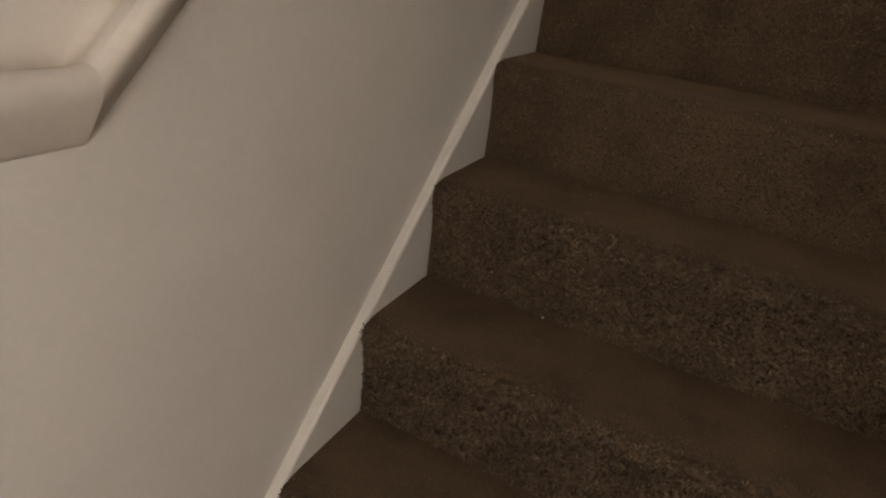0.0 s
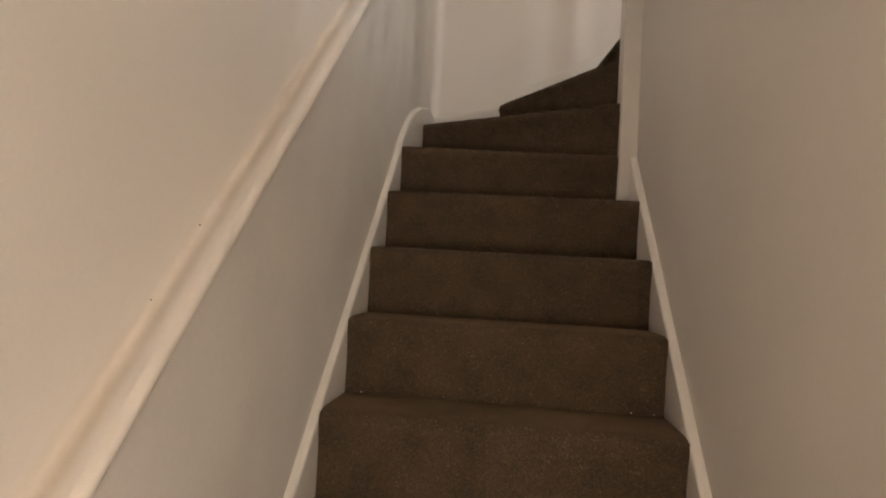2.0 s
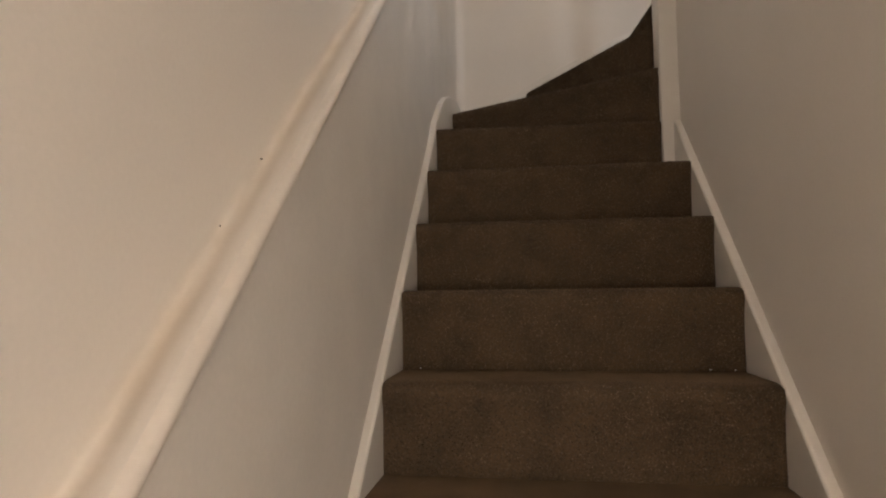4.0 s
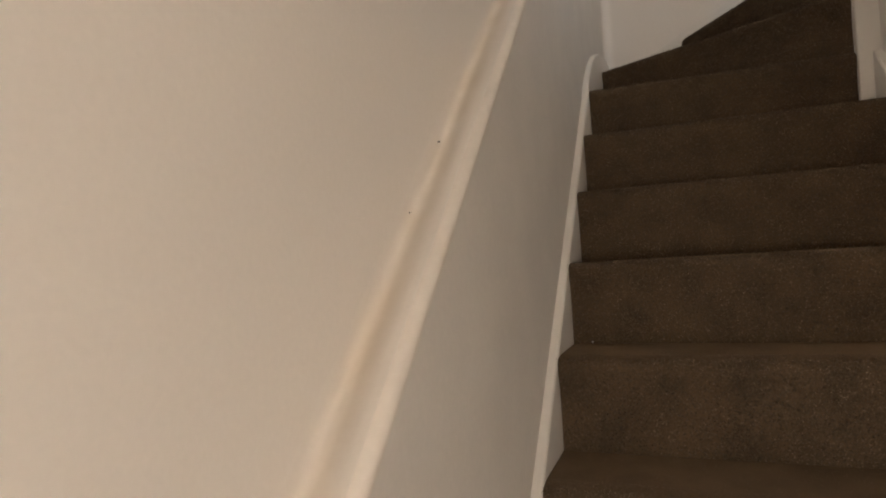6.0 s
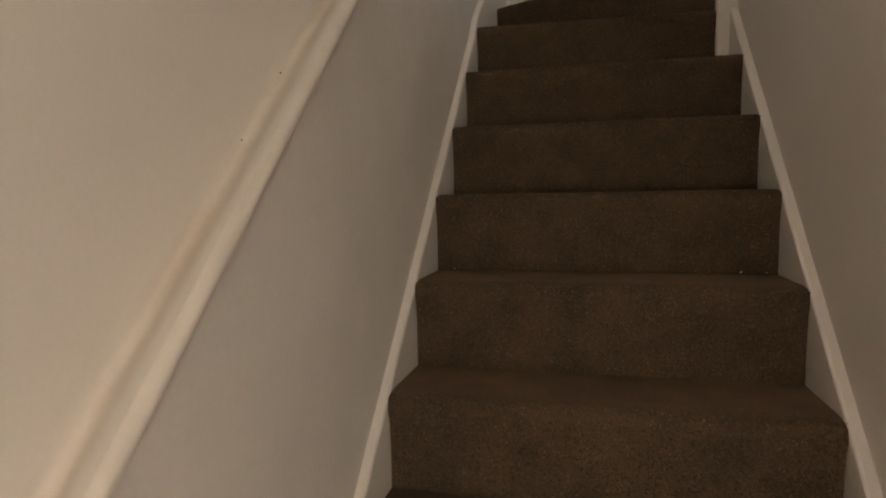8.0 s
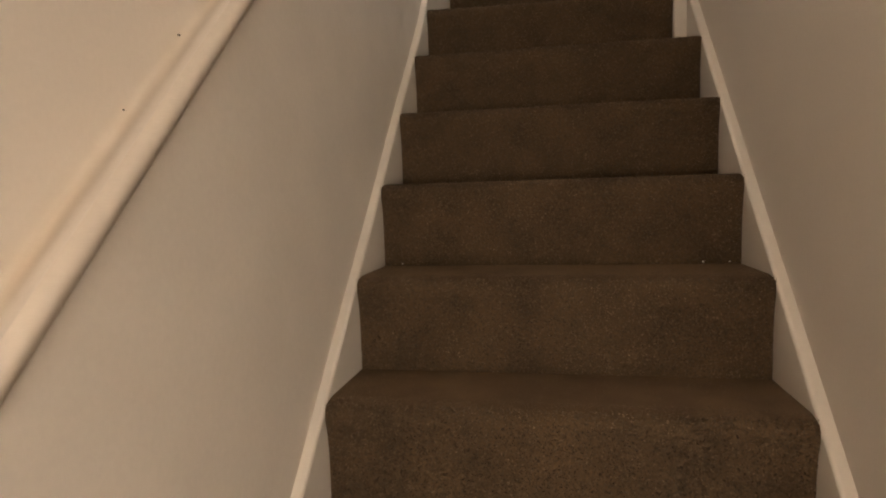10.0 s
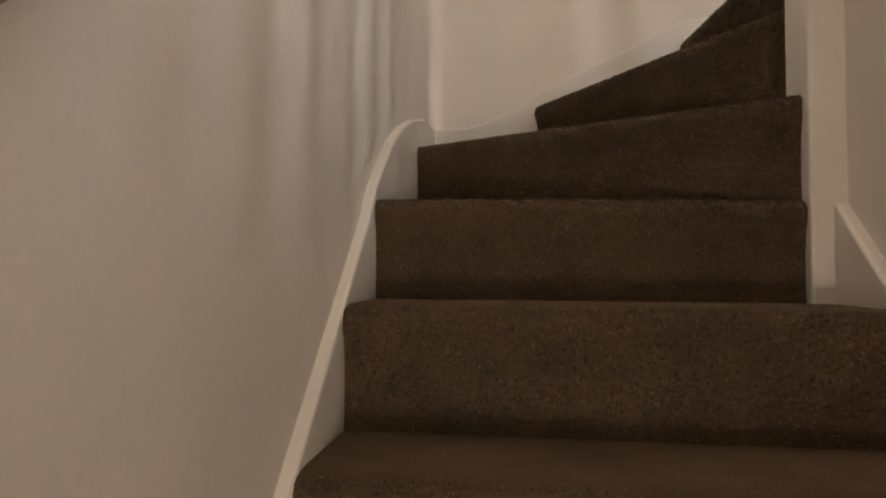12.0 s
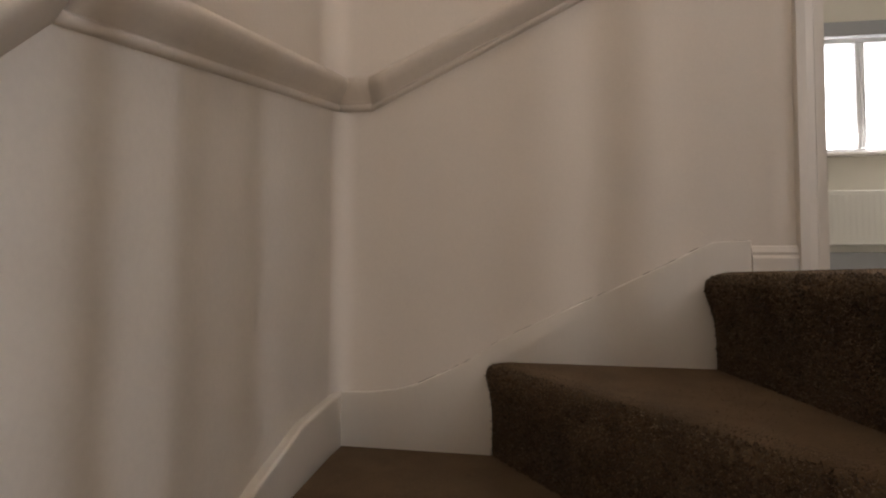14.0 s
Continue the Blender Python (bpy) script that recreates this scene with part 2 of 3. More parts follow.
structure("wall_landing_south", south, PLASTER, "off-white landing wall with narrow slits added for the streak light")

# thicker lower wall that carries the handrail
structure("wall_west_lower", prism([(-1.2, -0.1), (WALL_B, -0.1), (WALL_B, 2.819), (1.745, 2.676), (-0.022, 0.946), (-1.2, 0.946)], yz, WALL_LU - 0.004, WALL_L), SCUFFED,
          "off-white plaster below the handrail, standing slightly proud")


def cove(cx, cy, radius, z0, z1):
    """Hollow quarter round in the corner of a west and a north face."""
    bm = bmesh.new()
    rows = []
    for i in range(17):
        a = i * math.pi / 32
        x, y = cx + radius - radius * math.sin(a), cy - radius + radius * math.cos(a)
        rows.append([bm.verts.new((x, y, z)) for z in (z0, z1)])
    for p, q in zip(rows, rows[1:]):
        bm.faces.new((p[0], q[0], q[1], p[1]))
    return bm


structure("wall_corner_lower", cove(WALL_L, WALL_B, 0.045, 1.9, 2.81), PLASTER, "softly rounded plaster in the stairwell corner", smooth=True)
structure("wall_corner_upper", cove(WALL_LU, WALL_B, 0.06, 2.81, CEIL), PLASTER, "softly rounded plaster in the stairwell corner", smooth=True)


# ---- the staircase ----
staircase = empty("staircase", "steep enclosed staircase with brown carpet and white strings", "staircase")
NOSE = [(0.0, -0.035), (0.0, 0.05), (-0.001, 0.09), (-0.004, 0.120), (-0.008, 0.140), (-0.0115, 0.150), (-0.0125, 0.159), (-0.011, 0.168), (-0.006, 0.176), (0.002, 0.181), (0.014, 0.1845), (0.03, 0.186)]
ROLL = [(0.0, -0.035), (-0.001, 0.05), (-0.005, 0.09), (-0.012, 0.115), (-0.019, 0.135), (-0.022, 0.148), (-0.021, 0.160), (-0.015, 0.169), (-0.005, 0.176), (0.008, 0.1805), (0.02, 0.1825), (0.03, 0.183)]


def sag(v, f, sink):
    """How far the carpet lies under its level, v up the riser and f across the step."""
    return max(0.0, v) / 0.186 * (sink[0] + (sink[1] - sink[0]) * f)


def pile(ob, nose, a, b, n, rest, k, sink):
    """Short twisted tufts that stand on the carpet of one step."""
    rng = np.random.default_rng(k)
    dense = DENSE
    a3, b3, n3 = np.array((*a, 0.0)), np.array((*b, 0.0)), np.array((*n, 0.0))
    up, width = np.array((0, 0, 1.0)), (b - a).length
    spots, normals = [], []
    for (u0, v0), (u1, v1) in zip(nose, nose[1:]):
        size = math.hypot(u1 - u0, v1 - v0)
        count = int(size * width * dense)
        f, g = rng.random((count, 1)), rng.random((count, 1))
        spots.append(a3 + (b3 - a3) * g + n3 * (u0 + (u1 - u0) * f) + up * ((k - 1) * RISE + v0 + (v1 - v0) * f - sag((v0 + v1) / 2, g, sink)))
        normals.append(np.tile((n3 * -(v1 - v0) + up * (u1 - u0)) / size, (count, 1)))
    corners = [a + n * nose[-1][0], b + n * nose[-1][0]] + [Vector(p) for p in rest]
    for i in range(1, len(corners) - 1):
        p, q, r = (np.array((*corners[j], (k - 1) * RISE + nose[-1][1] - sag(0.186, (corners[j] - a).dot(b - a) / (b - a).length_squared, sink))) for j in (0, i, i + 1))
        count = int(np.linalg.norm(np.cross(q - p, r - p)) / 2 * dense * 0.08)
        f, g = rng.random((count, 1)), rng.random((count, 1))
        f, g = np.where(f + g > 1, 1 - f, f), np.where(f + g > 1, 1 - g, g)
        spots.append(p + (q - p) * f + (r - p) * g)
        normals.append(np.tile(up, (count, 1)))
    spots, normals = np.concatenate(spots), np.concatenate(normals)
    count = len(spots)
    lean = normals * np.where(normals[:, 2:] > 0.9, 0.3, 1.0) + rng.normal(0, 1.4, (count, 3))
    lean += normals * np.maximum(0, 0.15 - np.sum(lean * normals, axis=1, keepdims=True))
    lean /= np.linalg.norm(lean, axis=1, keepdims=True)
    side = np.cross(lean, rng.normal(0, 1, (count, 3)))
    side /= np.linalg.norm(side, axis=1, keepdims=True)
    tall = rng.uniform(0.0033, 0.0068, (count, 1))
    tall *= np.where(normals[:, 2:] > 0.9, 0.3, 1.0)
    wide = rng.uniform(0.0008, 0.0014, (count, 1)) * np.where(normals[:, 2:] > 0.9, 0.7, 1.0)
    if k < 5:   # the lowest risers are the least worn
        tall *= 1.25
        wide *= 1.1
    else:
        tall *= 0.75
        wide *= 0.9
    verts = np.stack((spots - side * wide, spots + side * wide, spots + lean * tall + side * wide * 0.6, spots + lean * tall - side * wide * 0.6), axis=1).reshape(-1, 3)
    mesh = bpy.data.meshes.new("carpet_nap")
    mesh.vertices.add(4 * count)
    mesh.vertices.foreach_set("co", verts.ravel())
    mesh.loops.add(4 * count)
    mesh.loops.foreach_set("vertex_index", np.arange(4 * count))
    mesh.polygons.add(count)
    mesh.polygons.foreach_set("loop_start", np.arange(count) * 4)
    mesh.update(calc_edges=True)
    mesh.materials.append(TUFT)
    tufts = tagged(new("carpet_nap", mesh), kind="stuff")
    tufts.parent = ob


DENSE = 150000


def step(k, a, b, rest, nose=NOSE, sink=(0.0, 0.0)):
    """Carpeted step k, its riser from a to b, its tread closed by the points in rest."""
    a, b = Vector(a), Vector(b)
    along = (b - a).normalized()
    n = Vector((-along.y, along.x))
    bm = bmesh.new()
    count = max(2, int((b - a).length / 0.04))
    rows = []
    for i in range(count + 1):
        p = a + (b - a) * i / count
        rows.append([bm.verts.new((*(p + n * u), (k - 1) * RISE + v - sag(v, i / count, sink))) for u, v in nose])
    for r, s in zip(rows, rows[1:]):
        for i in range(len(nose) - 1):
            bm.faces.new((r[i], s[i], s[i + 1], r[i + 1]))
    top = [r[-1] for r in rows] + [bm.verts.new((*p, (k - 1) * RISE + nose[-1][1] - sag(0.186, (Vector(p) - a).dot(b - a) / (b - a).length_squared, sink))) for p in rest]
    bm.faces.new(top)
    ob = part("carpeted_step", bm, CARPET, staircase, smooth=True)
    pile(ob, nose, a, b, n, rest, k, sink)
    return ob


E = 0.004
for k in range(1, 10):
    y = GOING * (k - 1)
    step(k, (LEFT - E, y), (RIGHT + E, y), [(RIGHT + E, y + GOING + 0.02), (LEFT - E, y + GOING + 0.02)])
NX0, NX1, NY0, NY1 = 0.742, 0.832, 1.732, 1.822
step(10, (LEFT - E, 1.755), (NX0 + E, 1.755), [(NX0 + E, 1.812), (LEFT - E, 2.26)], sink=(0.004, 0.012))
step(11, (LEFT - E, 2.213), (NX0 + E, 1.762), [(NX0 + E, 1.815), (0.34, STRING_B + E), (LEFT - E, STRING_B + E)], sink=(0.0, 0.018))
step(12, (0.320, STRING_B + E), (0.772, 1.834), [(0.90, 1.826), (0.84, STRING_B + E)], sink=(0.0, 0.016))
step(13, (0.766, STRING_B + E), (0.856, NY1), [(0.91, NY1), (0.91, STRING_B + E)], ROLL)

C = 0.186
left_top = [(-0.19, 0.0), (1.71, 1.71 * SLOPE + C), (1.755, 1.913), (1.825, 1.970), (1.905, 2.029), (2.011, 2.086), (2.149, 2.138), (2.331, 2.186), (STRING_B, 2.204)]
part("wall_string", prism([(-0.19, -0.05), (0.15, -0.05), (1.9, 1.6), (STRING_B, 1.8)] + left_top[::-1], yz, WALL_L - 0.004, LEFT, 0.006), GLOSS, staircase, "white painted string board with a curved top end")
back_top = [(LEFT, 2.204), (0.06, 2.206), (0.115, 2.212), (0.165, 2.226), (0.26, 2.270), (0.34, 2.322), (0.465, 2.382), (0.584, 2.436), (0.671, 2.478), (0.740, 2.514), (0.765, 2.524), (0.835, 2.527)]
part("wall_string", prism([(LEFT - 0.03, 1.8), (0.835, 1.8)] + back_top[::-1] + [(LEFT - 0.03, 2.204)], xz, STRING_B, WALL_B + 0.004, 0.003), GLOSS, staircase, "white painted string board with a cracked paint joint")
part("wall_string", prism([(-0.19, -0.05), (0.15, -0.05), (NY0 + 0.01, 1.45), (NY0 + 0.01, (NY0 + 0.01) * SLOPE + C), (-0.19, 0.0)], yz, RIGHT, WALL_R + 0.004, 0.006), GLOSS, staircase, "white painted string board")
part("newel_post", box(NX0, NX1, NY0, NY1, 1.45, LANDING + 1.0, 0.005), GLOSS, staircase, "square white painted newel post")
part("newel_cap", box(NX0 - 0.012, NX1 + 0.012, NY0 - 0.012, NY1 + 0.012, LANDING + 1.0, LANDING + 1.03, 0.008), GLOSS, staircase)

# ---- the handrail on the wall ----
handrail = empty("handrail", "white painted hollow-backed wall handrail with a tan groove", "handrail")
LIP = [(0.008, -0.001), (0.0125, 0.0), (0.018, 0.006), (0.030, 0.022), (0.039, 0.035), (0.0445, 0.044), (0.0465, 0.052), (0.0455, 0.059), (0.041, 0.065), (0.034, 0.068)]
BEADED = [(0.008, -0.001), (0.017, 0.0), (0.0205, 0.003), (0.0215, 0.009), (0.018, 0.0125), (0.0135, 0.0135), (0.0155, 0.016), (0.023, 0.022), (0.035, 0.033), (0.043, 0.042), (0.0465, 0.051), (0.0455, 0.059), (0.041, 0.065), (0.034, 0.068)]
HOLLOW = [(0.034, 0.068), (0.026, 0.067), (0.018, 0.0635), (0.010, 0.058), (0.003, 0.0535), (-0.003, 0.0505), (-0.009, 0.050), (-0.0135, 0.053), (-0.0160, 0.059), (-0.0172, 0.068), (-0.0177, 0.080)]
# tan weight across the hollow, strongest at its bottom
TINT_WEIGHTS = (0.0, 0.1, 0.3, 0.6, 0.85, 1.0, 1.0, 0.85, 0.6, 0.3, 0.0)


def rail_run(name, profile, stations, mat, parent, label="", tint_weights=None):
    bm = bmesh.new()
    rows = []
    layer = bm.verts.layers.float.new("hollow_tint") if tint_weights else None
    (p0, _), (p1, _) = stations
    pieces = max(1, int((Vector(p1) - Vector(p0)).length / 0.05))
    for i in range(pieces + 1):
        f = i / pieces
        (x, y, z), (ox, oy) = [[a + (b - a) * f for a, b in zip(*pair)] for pair in zip(*stations)]
        row = [bm.verts.new((x + ox * u, y + oy * u, z + v)) for u, v in profile]
        for v, weight in zip(row, tint_weights or ()):
            v[layer] = weight
        rows.append(row)
    for r, s in zip(rows, rows[1:]):
        for i in range(len(profile) - 1):
            bm.faces.new((r[i], s[i], s[i + 1], r[i + 1]))
    if profile is BEADED:
        bm.faces.new(rows[0])
    return part(name, bm, mat, parent, label, smooth=True)


W, N = (1, 0), (0, -1)
RAIL = [((RAIL_X, -1.2, 0.942), W), ((RAIL_X, -0.022, 0.942), W), ((RAIL_X, 1.745, 2.672), W), ((RAIL_X, WALL_B + 0.008, 2.815), (1, -1)), ((0.058, WALL_B + 0.008, 2.815), N), ((0.80, WALL_B + 0.008, 3.176), N)]
for i, (a, b) in enumerate(zip(RAIL, RAIL[1:])):
    if i == 2:      # an open joint where the pitch changes
        a = ((RAIL_X, 1.7462, 2.6725), W)
    run = rail_run("rail_length", LIP if i < 2 else BEADED, [a, b], SATIN, handrail)
    rail_run("rail_groove", HOLLOW, [a, b], HOLLOW_PAINT, run, "paint tinted tan along the hollow", TINT_WEIGHTS)

# ---- landing edge and balustrade ----
structure("trim_landing_edge", box(WALL_R - 0.033, WALL_R + 0.06, -0.9, NY0, LANDING - 0.035, LANDING + 0.006, 0.004), GLOSS, "white nosing board along the landing edge")
balustrade = empty("balustrade", "white painted landing balustrade with slim round spindles", "balustrade")
part("base_rail", box(0.775, 0.825, -0.9, NY0, LANDING + 0.006, LANDING + 0.03, 0.003), GLOSS, balustrade)
part("top_rail", box(0.765, 0.835, -0.9, NY0, LANDING + 0.88, LANDING + 0.93, 0.012), GLOSS, balustrade)
turned = bmesh.new()
bmesh.ops.create_cone(turned, cap_ends=True, segments=14, radius1=0.014, radius2=0.014, depth=0.85)
bmesh.ops.translate(turned, verts=turned.verts, vec=(0, 0, LANDING + 0.455))
spindle = part("spindle", turned, GLOSS, balustrade, smooth=True)
spindle.location = (0.80, NY0 - 0.1, 0)
for i in range(1, 23):
    s = spindle.copy()
    scene.collection.objects.link(s)
    s.location = (0.80, NY0 - 0.1 - i * 0.105, 0)

# guard rail out of view, added so its spindles break the slit light into streaks
guard = empty("added_streak_guard", "unseen white guard rail added to cast streaks on the north wall", "guard rail")
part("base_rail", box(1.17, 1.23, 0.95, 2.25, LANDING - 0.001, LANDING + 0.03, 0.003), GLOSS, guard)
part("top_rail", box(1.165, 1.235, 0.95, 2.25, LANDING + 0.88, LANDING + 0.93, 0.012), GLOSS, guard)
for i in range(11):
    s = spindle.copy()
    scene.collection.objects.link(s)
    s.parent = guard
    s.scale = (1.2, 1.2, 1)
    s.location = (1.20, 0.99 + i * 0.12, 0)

# ---- bedroom doorway and skirting ----
structure("baseboard_landing", prism([(WALL_B - 0.014, LANDING), (WALL_B - 0.014, LANDING + 0.028), (WALL_B - 0.010, LANDING + 0.034), (WALL_B - 0.011, LANDING + 0.040), (WALL_B - 0.006, LANDING + 0.052), (WALL_B + 0.003, LANDING + 0.054), (WALL_B + 0.003, LANDING)], yz, 0.835, 0.921), GLOSS, "white moulded skirting board")


def casing(x0, x1, name, label):
    d = 1 if x1 > x0 else -1
    w = abs(x1 - x0)
    pts = [(x0, WALL_B + 0.003), (x0, WALL_B - 0.020), (x0 + d * 0.3 * w, WALL_B - 0.022), (x0 + d * 0.34 * w, WALL_B - 0.017), (x0 + d * 0.6 * w, WALL_B - 0.016), (x0 + d * 0.66 * w, WALL_B - 0.012), (x0 + d * w, WALL_B - 0.010), (x0 + d * w, WALL_B + 0.003)]
    return structure(name, prism(pts, lambda p, z: (p[0], p[1], z), LANDING, LANDING + 2.08), GLOSS, label)


casing(0.921, 0.976, "trim_door_left", "white moulded door architrave")
casing(1.85, 1.79, "trim_door_right", "white moulded door architrave")
structure("trim_door_head", box(0.913, 1.85, WALL_B - 0.02, WALL_B + 0.003, LANDING + 2.02, LANDING + 2.08, 0.003), GLOSS, "white door head architrave")
structure("door_lining", box(0.955, 0.982, WALL_B + 0.002, WALL_B + 0.125, LANDING, LANDING + 2.03), GLOSS, "white door lining")

# ---- bedroom beyond the doorway ----
BY = 6.0
structure("floor_threshold", box(0.975, 1.80, WALL_B + 0.001, WALL_B + 0.12, LANDING - 0.05, LANDING - 0.006), GREY, "grey carpet in the bedroom doorway")
structure("floor_bedroom", box(0.3, 4.8, WALL_B + 0.12, BY, LANDING - 0.05, LANDING - 0.005), GREY, "grey carpeted bedroom floor")
structure("ceiling_bedroom", box(0.3, 4.8, WALL_B + 0.12, BY + 0.25, LANDING + 2.35, LANDING + 2.45), CEILING, "white bedroom ceiling")
structure("wall_bedroom_west", box(0.2, 0.3, WALL_B + 0.12, BY + 0.25, LANDING - 0.05, LANDING + 2.45), CREAM, "cream bedroom wall")
structure("wall_bedroom_east", box(4.8, 4.9, WALL_B, BY + 0.25, LANDING - 0.05, LANDING + 2.45), CREAM, "cream bedroom wall")
structure("wall_bedroom_south", box(2.22, 4.9, WALL_B, WALL_B + 0.12, LANDING - 0.05, LANDING + 2.45), CREAM, "cream bedroom wall")
WX0, WX1, WZ0, WZ1 = 2.30, 3.95, 3.375, 4.27
north = bmesh.new()
for x0, x1, z0, z1 in ((0.3, WX0, LANDING - 0.05, LANDING + 2.35), (WX1, 4.8, LANDING - 0.05, LANDING + 2.35), (WX0, WX1, LANDING - 0.05, WZ0), (WX0, WX1, WZ1, LANDING + 2.35)):
    box(x0, x1, BY, BY + 0.25, z0, z1, bm=north)
structure("wall_bedroom_north", north, CREAM, "cream bedroom wall round a wide window")
window = tagged(new("window_1"), "white plastic bedroom window with a blown-out bright view", "window", kind="structure")
frame_bm = bmesh.new()
for x0, x1, z0, z1 in ((WX0, WX0 + 0.05, WZ0, WZ1), (WX1 - 0.05, WX1, WZ0, WZ1), (WX0 + 0.05, WX1 - 0.05, WZ0, WZ0 + 0.05), (WX0 + 0.05, WX1 - 0.05, WZ1 - 0.05, WZ1), (2.80, 2.83, WZ0 + 0.05, WZ1 - 0.05)):
    box(x0, x1, BY + 0.09, BY + 0.15, z0, z1, 0.006, bm=frame_bm)
part("window_frame", frame_bm, UPVC, window)
part("casement", box(2.83, 2.86, BY + 0.08, BY + 0.13, WZ0 + 0.055, WZ1 - 0.055, 0.006), UPVC, window)
part("window_sill", box(WX0 - 0.04, WX1 + 0.04, BY - 0.05, BY + 0.09, WZ0 - 0.025, WZ0, 0.005), GLOSS, window)
for x0, x1 in ((WX0 + 0.05, 2.80), (2.86, WX1 - 0.05)):
    pane = part("pane", box(x0, x1, BY + 0.115, BY + 0.121, WZ0 + 0.05, WZ1 - 0.05), GLASS, window)
    pane.visible_shadow = False
blind = empty("roller_blind", "grey rolled-up blind above the bedroom window", "blind")
part("cassette", box(WX0 - 0.06, WX1 + 0.06, BY - 0.07, BY - 0.004, WZ1 - 0.055, WZ1 + 0.055, 0.012), SILVER, blind)
radiator = empty("radiator", "cream panel radiator on the wall below the window", "radiator")
panel = part("panel", box(2.30, 3.7, BY - 0.085, BY - 0.06, LANDING + 0.24, LANDING + 0.63, 0.006), RADIATOR, radiator)
rib = part("rib", box(-0.01, 0.01, BY - 0.0862, BY - 0.084, LANDING + 0.28, LANDING + 0.60, 0.001), RADIATOR, panel)
rib.location = (2.34, 0, 0)
for i in range(1, 34):
    more = rib.copy()
    scene.collection.objects.link(more)
    more.location = (2.34 + i * 0.04, 0, 0)
grille = bmesh.new()
for i in range(48):
    box(2.31 + i * 0.029, 2.328 + i * 0.029, BY - 0.06, BY - 0.01, LANDING + 0.622, LANDING + 0.629, bm=grille)
part("top_grille", grille, RADIATOR, radiator)
for x in (2.5, 3.5):
    part("bracket", box(x, x + 0.04, BY - 0.062, BY + 0.002, LANDING + 0.30, LANDING + 0.56), RADIATOR, radiator)
# the grey colour stands in for the shade below the radiator
structure("baseboard_bedroom", box(0.3, 4.8, BY - 0.018, BY + 0.002, LANDING - 0.006, LANDING + 0.19, 0.004), SILVER, "tall bedroom skirting board, grey for the shade under the radiator")
structure("backdrop", box(-6, 14, 14.0, 14.1, -4, 14), OVERCAST, "bright overcast sky outside the bedroom window")

# ---- hall lamp: unseen stand, added to carry the warm hall light ----
lamp = empty("added_floor_lamp", "slim white floor lamp added in the unseen hall", "lamp")
for name, r1, r2, z0, z1 in (("base_plate", 0.12, 0.11, 0.0, 0.02), ("pole", 0.009, 0.009, 0.02, LAMP_Z - 0.2), ("lamp_holder", 0.018, 0.022, LAMP_Z - 0.2, LAMP_Z - 0.16)):
    bm = bmesh.new()
    bmesh.ops.create_cone(bm, cap_ends=True, segments=24, radius1=r1, radius2=r2, depth=z1 - z0)
    bmesh.ops.translate(bm, verts=bm.verts, vec=(LAMP_X, LAMP_Y, (z0 + z1) / 2))
    part(name, bm, GLOSS, lamp, smooth=True)


fitting = empty("ceiling_light", "round ceiling light with an opal dome over the stair head", "lamp")
bm = bmesh.new()
bmesh.ops.create_cone(bm, cap_ends=True, segments=32, radius1=0.13, radius2=0.14, depth=0.03)
bmesh.ops.translate(bm, verts=bm.verts, vec=(TOP_X, TOP_Y, CEIL - 0.014))
part("base_plate", bm, UPVC, fitting)
bm = bmesh.new()
bmesh.ops.create_uvsphere(bm, u_segments=32, v_segments=16, radius=0.12)
bmesh.ops.delete(bm, geom=[v for v in bm.verts if v.co.z > 0.01], context="VERTS")
for v in bm.verts:
    v.co = (TOP_X + v.co.x, TOP_Y + v.co.y, CEIL - 0.029 + v.co.z * 0.6)
part("dome", bm, SHADE, fitting, "opal glass dome", smooth=True)

# ---- open bedroom door ----
door = tagged(new("door_1"), "white bedroom door standing open with dark knobs", "door", kind="structure")
door.matrix_world = pose(0.985, WALL_B + 0.128, LANDING + 0.008, 0, 0, 75)
part("leaf", box(0, 0.76, 0, 0.036, 0, 1.98, 0.003), GLOSS, door)


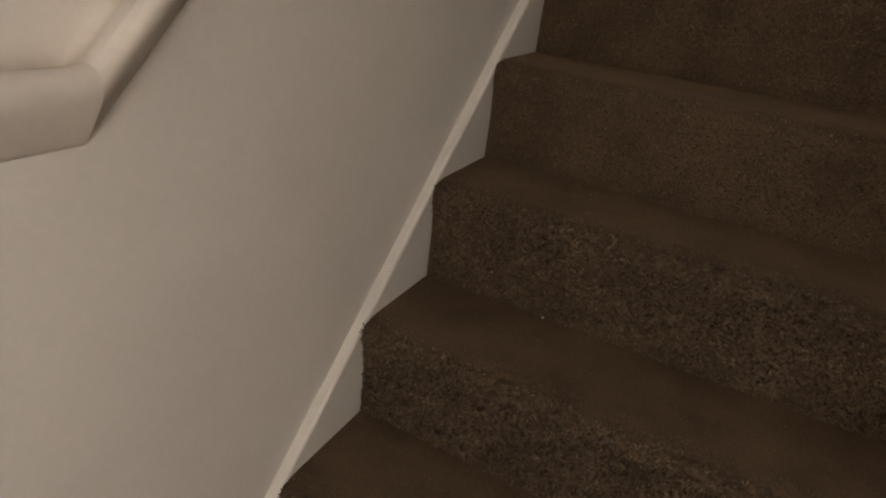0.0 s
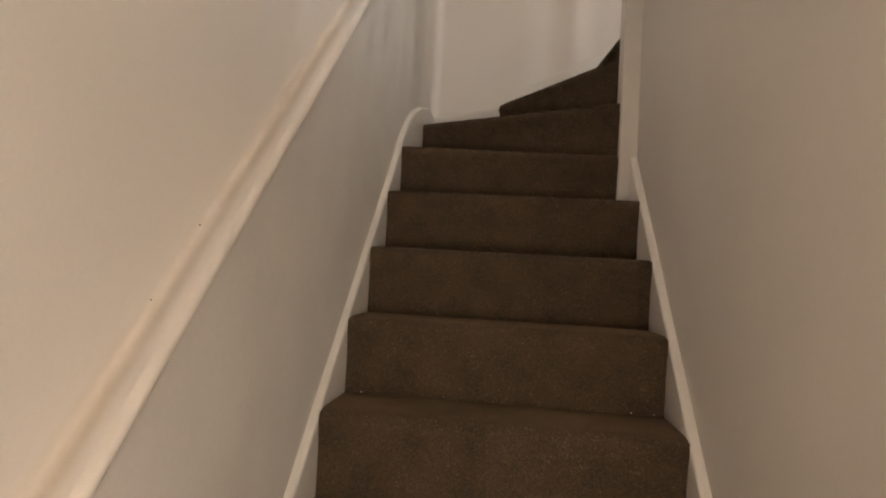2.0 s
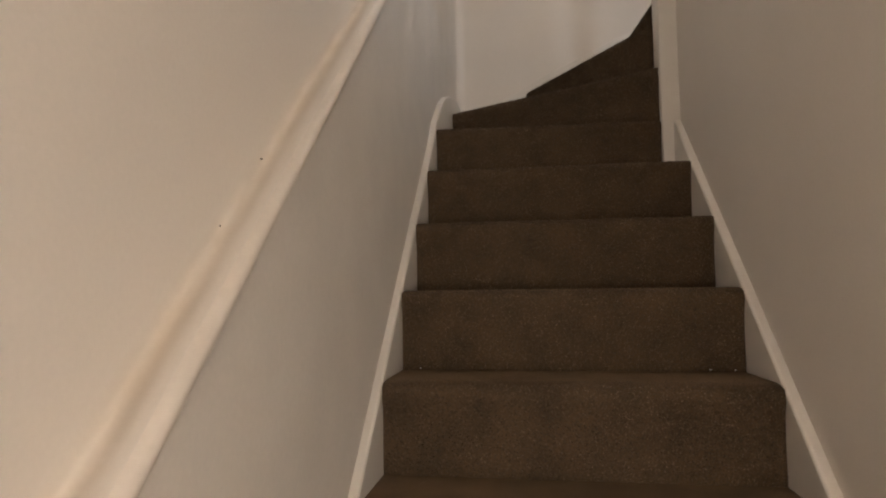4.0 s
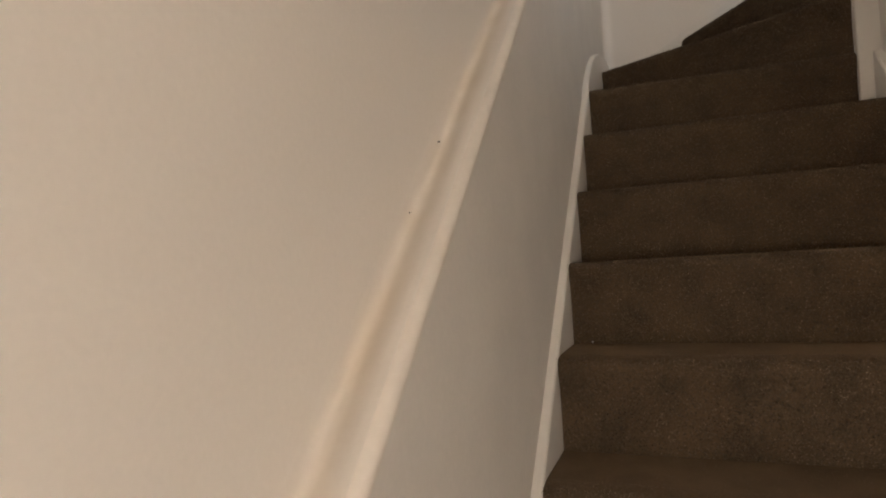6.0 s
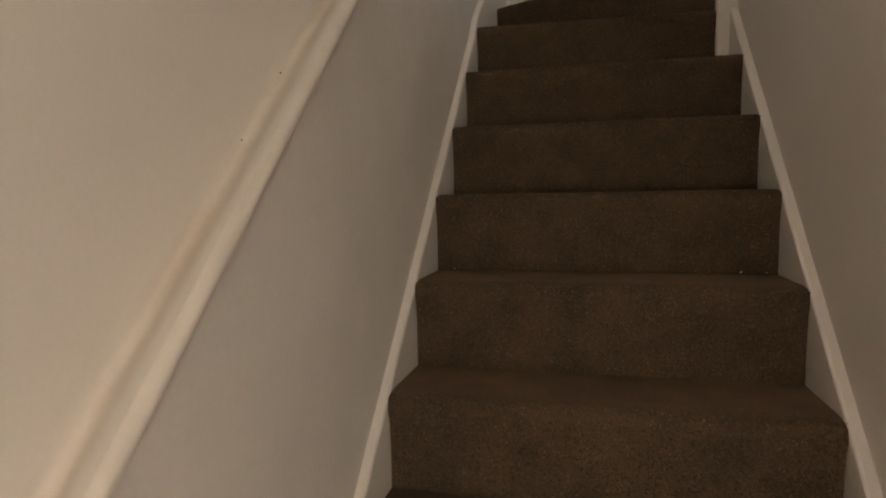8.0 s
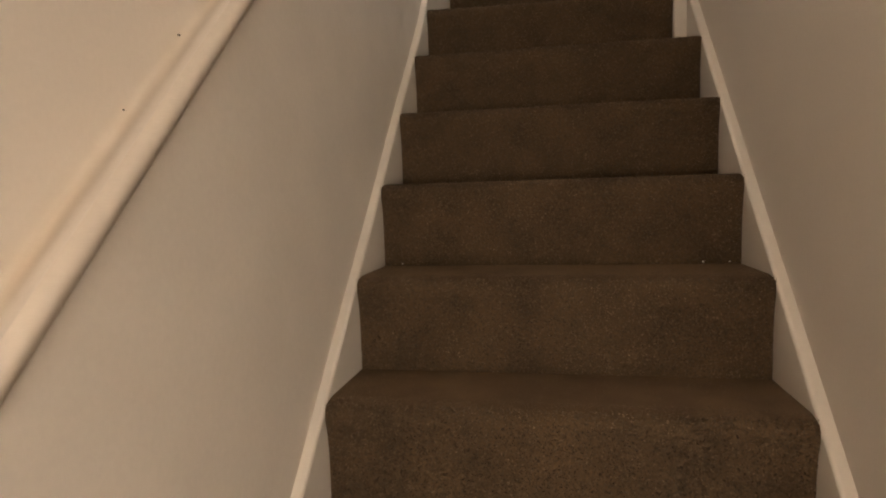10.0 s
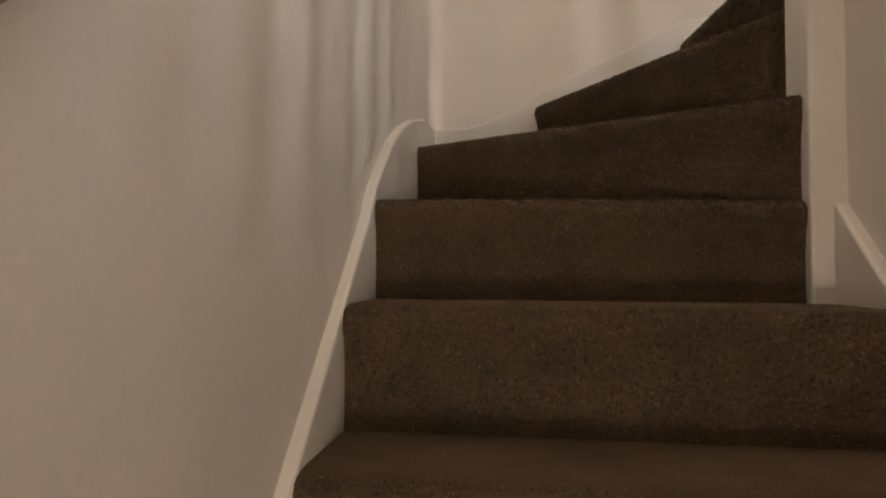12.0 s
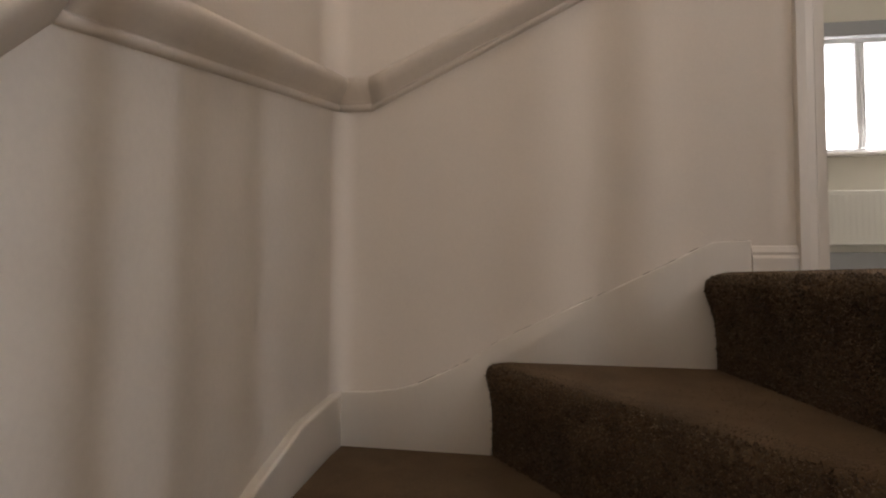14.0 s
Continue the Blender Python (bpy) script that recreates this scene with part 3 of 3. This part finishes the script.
def knob(y0, y1):
    bm = bmesh.new()
    bmesh.ops.create_uvsphere(bm, u_segments=20, v_segments=12, radius=0.027)
    for v in bm.verts:
        v.co = (0.70 + v.co.x, y1 + v.co.y * 0.8, 1.0 + v.co.z)
    rose = bmesh.ops.create_cone(bm, cap_ends=True, segments=20, radius1=0.012, radius2=0.012, depth=abs(y1 - y0))["verts"]
    bmesh.ops.rotate(bm, verts=rose, cent=(0, 0, 0), matrix=Matrix.Rotation(radians(90), 3, "X"))
    bmesh.ops.translate(bm, verts=rose, vec=(0.70, (y0 + y1) / 2, 1.0))
    return part("door_knob", bm, DARK, door, "dark metal knob", smooth=True)


knob(0.036, 0.075)
knob(0.0, -0.04)


# ---- crumbs and marks ----
def crumb(x, y, z, size, mat, name, label, category):
    bm = bmesh.new()
    bmesh.ops.create_icosphere(bm, subdivisions=2, radius=size)
    for v in bm.verts:
        v.co *= 1 + 0.35 * noise.noise(v.co * 400 + Vector((x, y, z)) * 50)
        v.co.z *= 0.6
    ob = part(name, bm, mat)
    ob.location = (x, y, z)
    return tagged(ob, label, category, "crumbs on the carpet" if category == "crumb" else "")


for x, y, z in ((0.237, 0.576, 0.572), (0.045, 1.160, 1.142), (0.752, 1.160, 1.142), (0.70, 1.162, 1.142)):
    crumb(x, y, z, 0.0022, CEILING, "crumb", "tiny white crumb on the brown stair carpet", "crumb")


for y, r in ((0.4845, 0.0022), (0.3795, 0.0015)):
    crumb(RAIL_X - 0.0155, y, 0.942 + (y + 0.022) * 0.979 + 0.057, r, DARK, "nail_head", "small dark nail head in the rail groove", "nail")

# cracked paint along the top of the back string
crack = bmesh.new()
rng = random.Random(5)
for (x0, z0), (x1, z1) in zip(back_top[3:], back_top[4:]):
    pieces = max(1, int((x1 - x0) / 0.02))
    for i in range(pieces):
        if rng.random() < 0.3:
            continue
        f0, f1 = i / pieces, (i + rng.uniform(0.6, 1.0)) / pieces
        t = rng.uniform(0.0004, 0.0011)
        p, q = (x0 + (x1 - x0) * f0, z0 + (z1 - z0) * f0 + rng.uniform(-0.0006, 0.0006)), (x0 + (x1 - x0) * f1, z0 + (z1 - z0) * f1 + rng.uniform(-0.0006, 0.0006))
        corner = [crack.verts.new((a, WALL_B - 0.0006, b)) for a, b in ((p[0], p[1] - t * 0.3), (q[0], q[1] - t * 0.3), (q[0], q[1] + t), (p[0], p[1] + t))]
        crack.faces.new(corner)
CRACK = material("open_paint_crack", (0.16, 0.12, 0.09), 0.9, 0.1, 300, 0.1, 20, 0.0)
tagged(part("paint_crack", crack, CRACK, staircase, "dark hairline crack in the paint"), kind="stuff")
